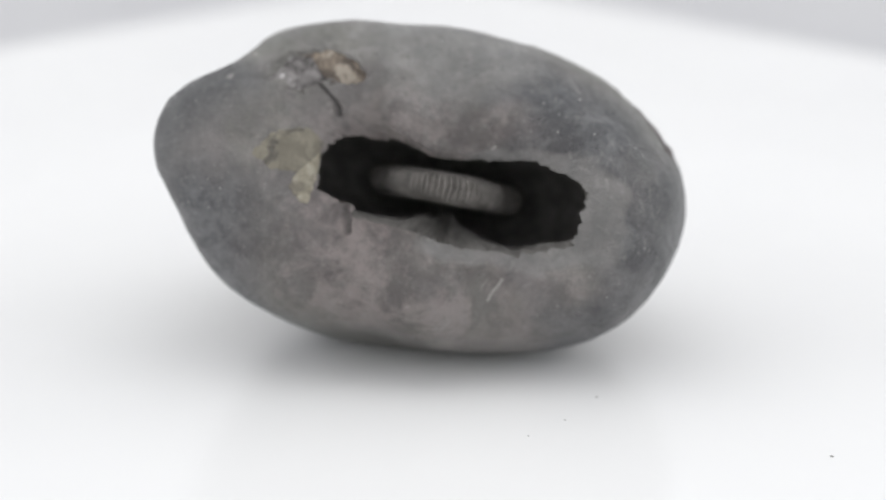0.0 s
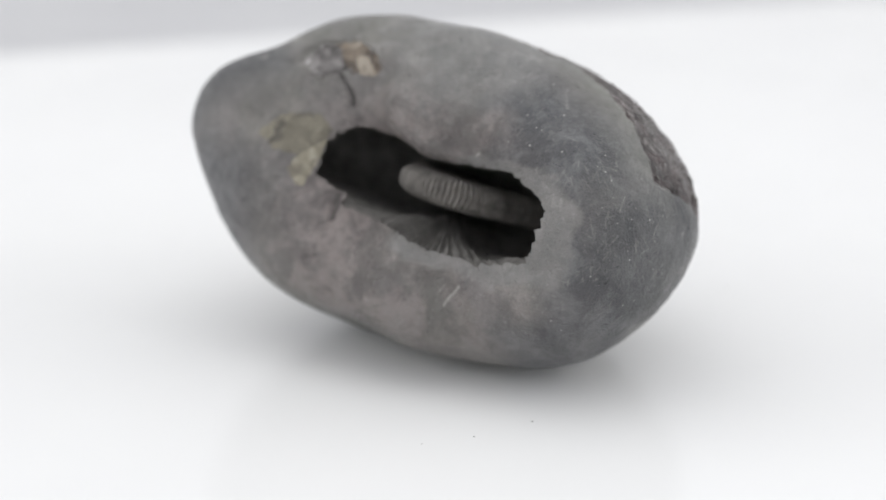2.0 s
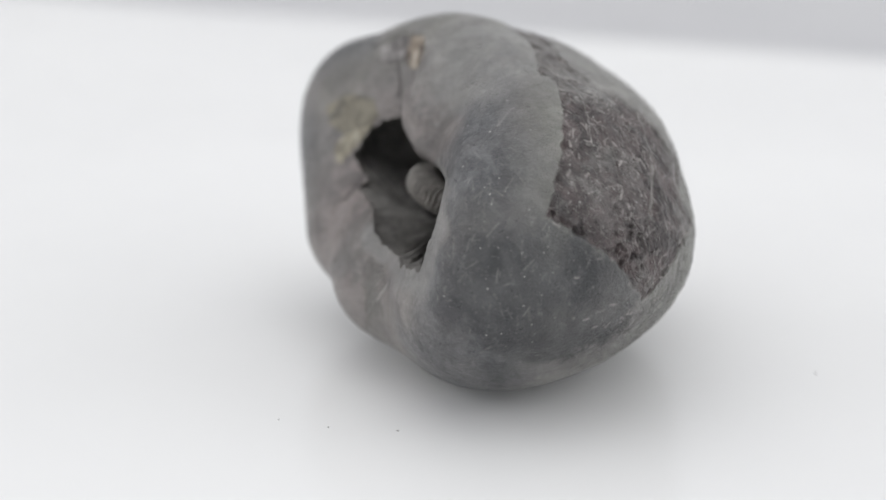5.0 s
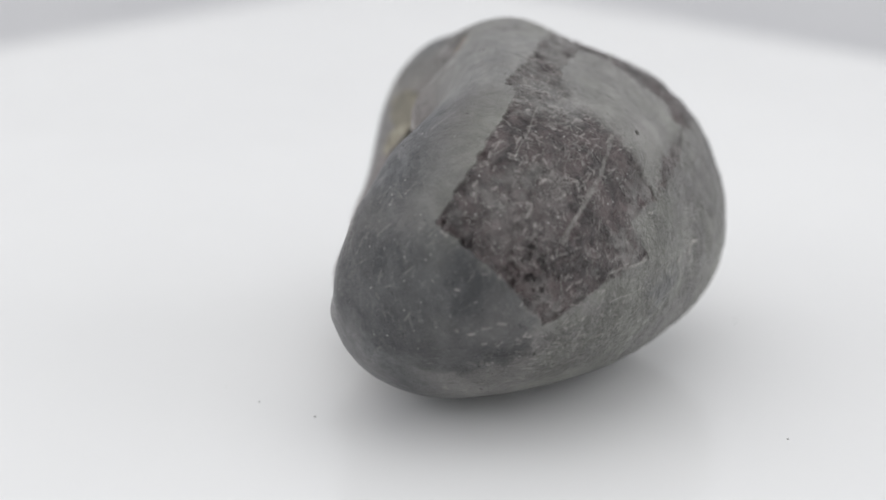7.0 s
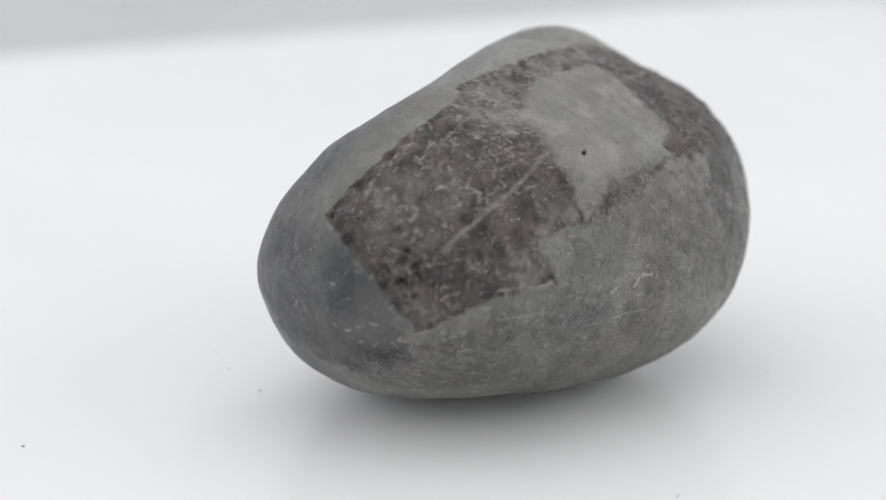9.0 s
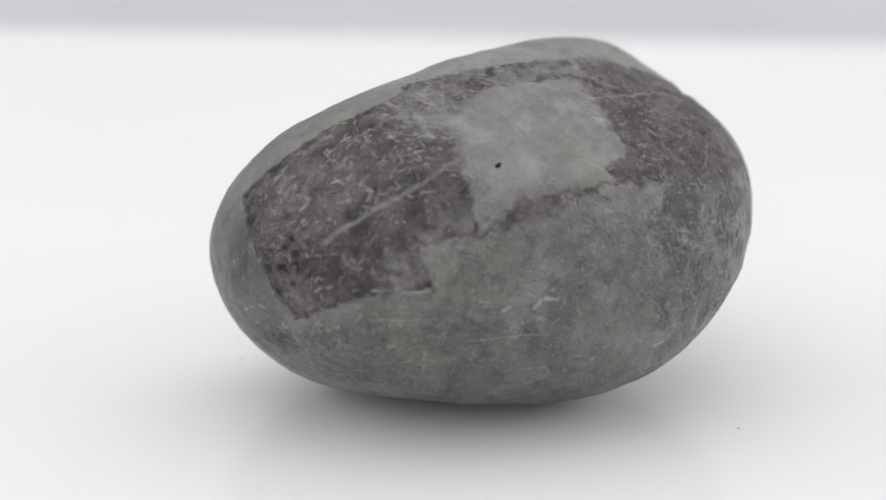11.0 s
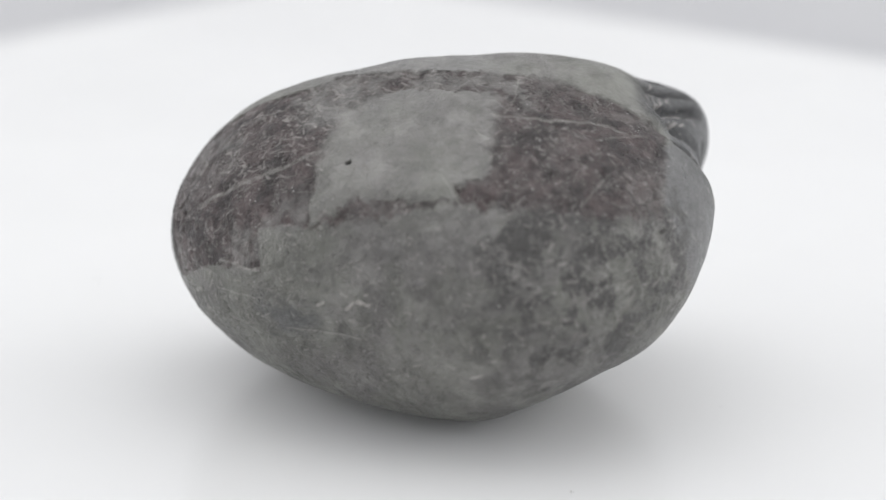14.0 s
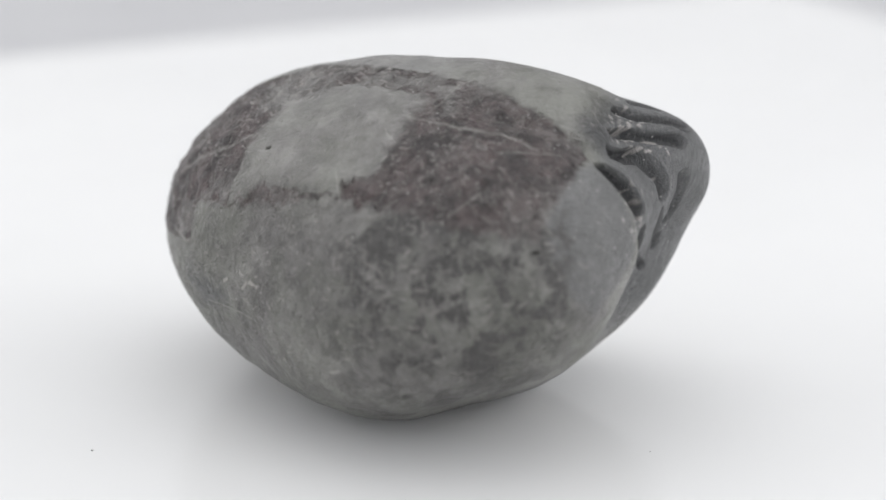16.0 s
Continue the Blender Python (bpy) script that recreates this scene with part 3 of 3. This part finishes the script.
def make_nodule():
    nodule = tagged(new("fossil_nodule"), "grey stone nodule broken open, with a ribbed ammonite hollow", "fossil")
    mouth = flat(aim(*np.array(MOUTH, float).T), *MOUTH_AXIS)
    k = np.linspace(0, 1, 8, endpoint=False)[None, :, None]
    mouth = np.radians((mouth[:, None] * (1 - k) + np.roll(mouth, -1, 0)[:, None] * k).reshape(-1, 2))
    k = (mouth ** 2).sum(1)[:, None] / 4
    mouth = ((1 - k) * AXIS + mouth[:, :1] * RIGHT + mouth[:, 1:] * UP) / (1 + k)
    a = np.arctan2(mouth @ UP, mouth @ RIGHT)
    polar = np.arccos(mouth @ AXIS)
    order = np.argsort(a)
    angle = np.linspace(-math.pi, math.pi, AROUND, endpoint=False)
    edge = np.interp(angle, a[order], polar[order], period=2 * math.pi)
    ring = np.stack([np.cos(angle), np.sin(angle), 0 * angle], 1)
    edge = edge * (1 + 0.012 * grain(ring, 0.11, 5) + 0.015 * grain(ring, 0.035, 6) + 0.006 * grain(ring, 0.012, 4))
    s = np.linspace(0, 1, RINGS)
    polar = edge[None] + (math.pi - 0.004 - edge[None]) * s[:, None]
    d = turned(np.broadcast_to(angle, polar.shape), polar).reshape(-1, 3)
    r = pebble(d)
    height, maps = relief(d, CENTRE + d * r[:, None])
    lip = np.repeat(s * 60, AROUND)
    gap = np.degrees(polar - edge[None]).ravel()
    side = np.tile(smooth(0.1, 0.5, np.cos(angle + 0.5)), RINGS)
    band = 0.75 * (1 - smooth(3, 6, gap + 2 * grain(d, 0.08, 9))) * side
    maps["smooth"] = np.maximum(maps["smooth"], 0.85 * band)
    maps["blue"] = maps["blue"] * (1 - band)
    height = height - 0.0006 * np.exp(-lip * 1.6) * (1 + 0.5 * grain(d, 0.03, 8))
    # the upper lip rolls inwards and is finely fluted
    roll = np.tile(smooth(0.1, 0.6, np.sin(angle)) * (1 - smooth(0.80, 0.95, np.cos(angle))), RINGS) * np.exp(-(gap / 2.2) ** 2)
    height = height - 0.0006 * roll * (1 + 0.30 * np.sin(np.tile(angle, RINGS) * 110 + 4 * grain(d, 0.1, 33)) + 0.3 * grain(d, 0.04, 34))
    p = (CENTRE + d * (r + height)[:, None])
    p[:, 2] = np.maximum(p[:, 2], 0.0001)
    p = p.reshape(RINGS, AROUND, 3)
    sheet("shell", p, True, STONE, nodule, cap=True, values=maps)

    # the hollow behind the mouth, with the ribbed print of the outer whorl
    heart = np.array([0.0028, 0.0052, 0.0290])
    rim = p[0] - heart
    rim_r = np.linalg.norm(rim, axis=1)
    rim_d = rim / rim_r[:, None]
    back = np.array([0.0, 1.0, 0.0])
    swing = np.arccos(np.clip(rim_d @ back, -1, 1))
    s = np.linspace(0, 1, INNER)[:, None, None]
    q = np.sin((1 - s) * swing[None, :, None]) * rim_d[None] + np.sin(s * swing[None, :, None]) * back
    q = (q / np.sin(swing)[None, :, None]).reshape(-1, 3)
    q = q / np.linalg.norm(q, axis=1)[:, None]
    tilt = np.array(Matrix.Rotation(radians(-18), 3, "X") @ Matrix.Rotation(radians(10), 3, "Y"))
    x, y, z = (q @ tilt).T
    wide = 1 / ((np.abs(x) / np.where(x > 0, 0.0265, 0.0305)) ** 2.4 + (np.abs(y) / np.where(y > 0, 0.0200, 0.0245)) ** 2.4 + (np.abs(z) / np.where(z > 0, 0.0092, 0.0066 + 0.0045 * smooth(0.25, 0.75, x) + 0.0025 * smooth(0.35, 0.8, -x))) ** 2.4) ** (1 / 2.4)
    turn = np.arctan2(y, x)
    wide = wide + 0.0013 * np.sin(54 * turn + 2.5 * np.abs(z)) * smooth(0.25, 0.5, np.abs(z)) + 0.00008 * grain(q, 0.05, 12)
    t = np.repeat(np.linspace(0, 1, INNER), AROUND)
    blend = smooth(0.0, 1.0, t / (0.16 - 0.10 * smooth(0.3, 0.8, np.abs(x))))
    rr = np.tile(rim_r, INNER) * (1 - blend) + wide * blend
    for _ in range(8):
        out = heart + q * rr[:, None] - CENTRE
        far = np.linalg.norm(out, axis=1)
        over = far / (pebble(out / far[:, None]) - 0.0014 * smooth(0.0, 0.1, t))
        rr = rr * np.where((over > 1) & (t > 0), np.maximum(1 - 1.2 * (over - 1), 0.8), 1)
    flutes = smooth(0.01, 0.06, t) * (1 - smooth(0.4, 0.65, t)) * smooth(0.15, 0.3, -z) * smooth(0.15, 0.45, np.hypot(x, y))
    rr = rr - 0.0012 * flutes * (1 + np.sin(62 * turn + 3 * grain(q, 0.2, 13)))
    sheet("hollow", (heart + q * rr[:, None]).reshape(INNER, AROUND, 3), True, CAST, nodule, "dark ribbed hollow left by the outer whorl", cap=True)

    # the inner whorl, a ribbed disc coiled in the hollow
    turn = np.linspace(0, 2 * math.pi, 600, endpoint=False)[None]
    u = np.linspace(-1.35, 1.35, 61)[:, None]
    across = np.sin(np.clip(u, -1.5, 1.5))
    out = 0.0105 + 0.0105 * smooth(0.1, 0.9, np.sin(turn)) - 0.0008 * smooth(0.3, 1.0, np.cos(turn)) - 0.0052 * (1 - np.cos(u)) ** 1.3 + 0 * turn
    rib = 0.00052 * np.sin(64 * turn + 2.2 * np.abs(u)) * np.cos(u * 0.9)
    out = out + rib - 0.00012 * np.exp(-(u / 0.12) ** 2)
    z = 0.0029 * across + 0 * turn
    local = np.stack([out * np.cos(turn), out * np.sin(turn), z], -1)
    hub = local[-1:] * np.array([0.35, 0.35, 0.55])
    foot = local[:1] * np.array([0.35, 0.35, 0.55])
    local = np.concatenate([foot, local, hub], 0)
    local = local.reshape(-1, 3) @ tilt.T + heart
    sheet("inner_whorl", local.reshape(63, 600, 3), True, WHORL, nodule, "finely ribbed grey ammonite whorl", cap=True)

    crust(nodule, "tan_crust", [(-144, 17.9), (-144.3, 25.1), (-142, 29), (-139.8, 28), (-137, 20), (-136.9, 15.5), (-140.2, 14.5)], 0.00022, TAN, "pale tan mineral crust")
    crust(nodule, "yellow_crust", [(-136.6, 20.2), (-134, 13), (-132.2, 7.2), (-133.4, 6.6), (-136.6, 10.8), (-137, 15.5)], 0.00035, YELLOW, "pale yellow mineral edge")
    crust(nodule, "white_calcite", [(-155, 36.7), (-158, 44.2), (-156, 48.5), (-148.1, 45.3), (-150.2, 39)], -0.0002, WHITE, "broken white and grey calcite")
    crust(nodule, "brown_calcite", [(-157.4, 48.1), (-155.1, 53), (-142.6, 55.4), (-132.2, 53), (-143.5, 47.1), (-149.6, 46.4)], -0.0002, CALCITE, "broken brown calcite")
    return nodule


def crust(nodule, name, outline, thick, material, label):
    """A rough mineral patch lying on the shell; its edge dips into the stone."""
    edge = flat(aim(*np.array(outline, float).T), *FRONT)
    k = np.linspace(0, 1, 14, endpoint=False)[None, :, None]
    edge = (edge[:, None] * (1 - k) + np.roll(edge, -1, 0)[:, None] * k).reshape(-1, 2)
    mid = edge.mean(0)
    n_round, n_out = 160, 40
    a = np.arctan2(*(edge - mid).T[::-1])
    order = np.argsort(a)
    angle = np.linspace(-math.pi, math.pi, n_round, endpoint=False)
    reach = np.interp(angle, a[order], np.hypot(*(edge - mid).T)[order], period=2 * math.pi)
    ring = np.stack([np.cos(angle), np.sin(angle), 0 * angle], 1)
    reach = reach * (1.28 + 0.12 * grain(ring, 0.3, 41) + 0.08 * grain(ring, 0.1, 42))
    s = np.linspace(1, 0.01, n_out)[:, None]
    q = np.radians(np.stack([mid[0] + s * reach * np.cos(angle), mid[1] + s * reach * np.sin(angle)], -1).reshape(-1, 2))
    c = aim(*FRONT)
    right = np.array([-math.sin(radians(FRONT[0])), math.cos(radians(FRONT[0])), 0.0])
    up = np.cross(c, right)
    w = (q ** 2).sum(1) / 4
    d = ((1 - w)[:, None] * c + q[:, :1] * right + q[:, 1:] * up) / (1 + w)[:, None]
    base = CENTRE + d * pebble(d)[:, None]
    lift = -0.0005 + (thick + 0.0005) * smooth(0.0, 0.32, 1 - np.repeat(s[:, 0], n_round))
    lift = lift + 0.00017 * grain(base, 0.003, 43) + 0.00012 * grain(base, 0.0012, 44)
    sheet(name, (base + d * lift[:, None]).reshape(n_out, n_round, 3), True, material, nodule, label, cap=True)


nodule = make_nodule()


def angle_at(t):
    """The board's turn in degrees after t seconds."""
    return 0.479 - 13.154 * t + 0.06615 * t * t - 0.001361 * t ** 3


def motions():
    rows = [(float(t), pose(0, 0, 0, 0, 0, angle_at(t))) for t in range(17)]
    walk(board, rows)
    walk(nodule, rows)


motions()
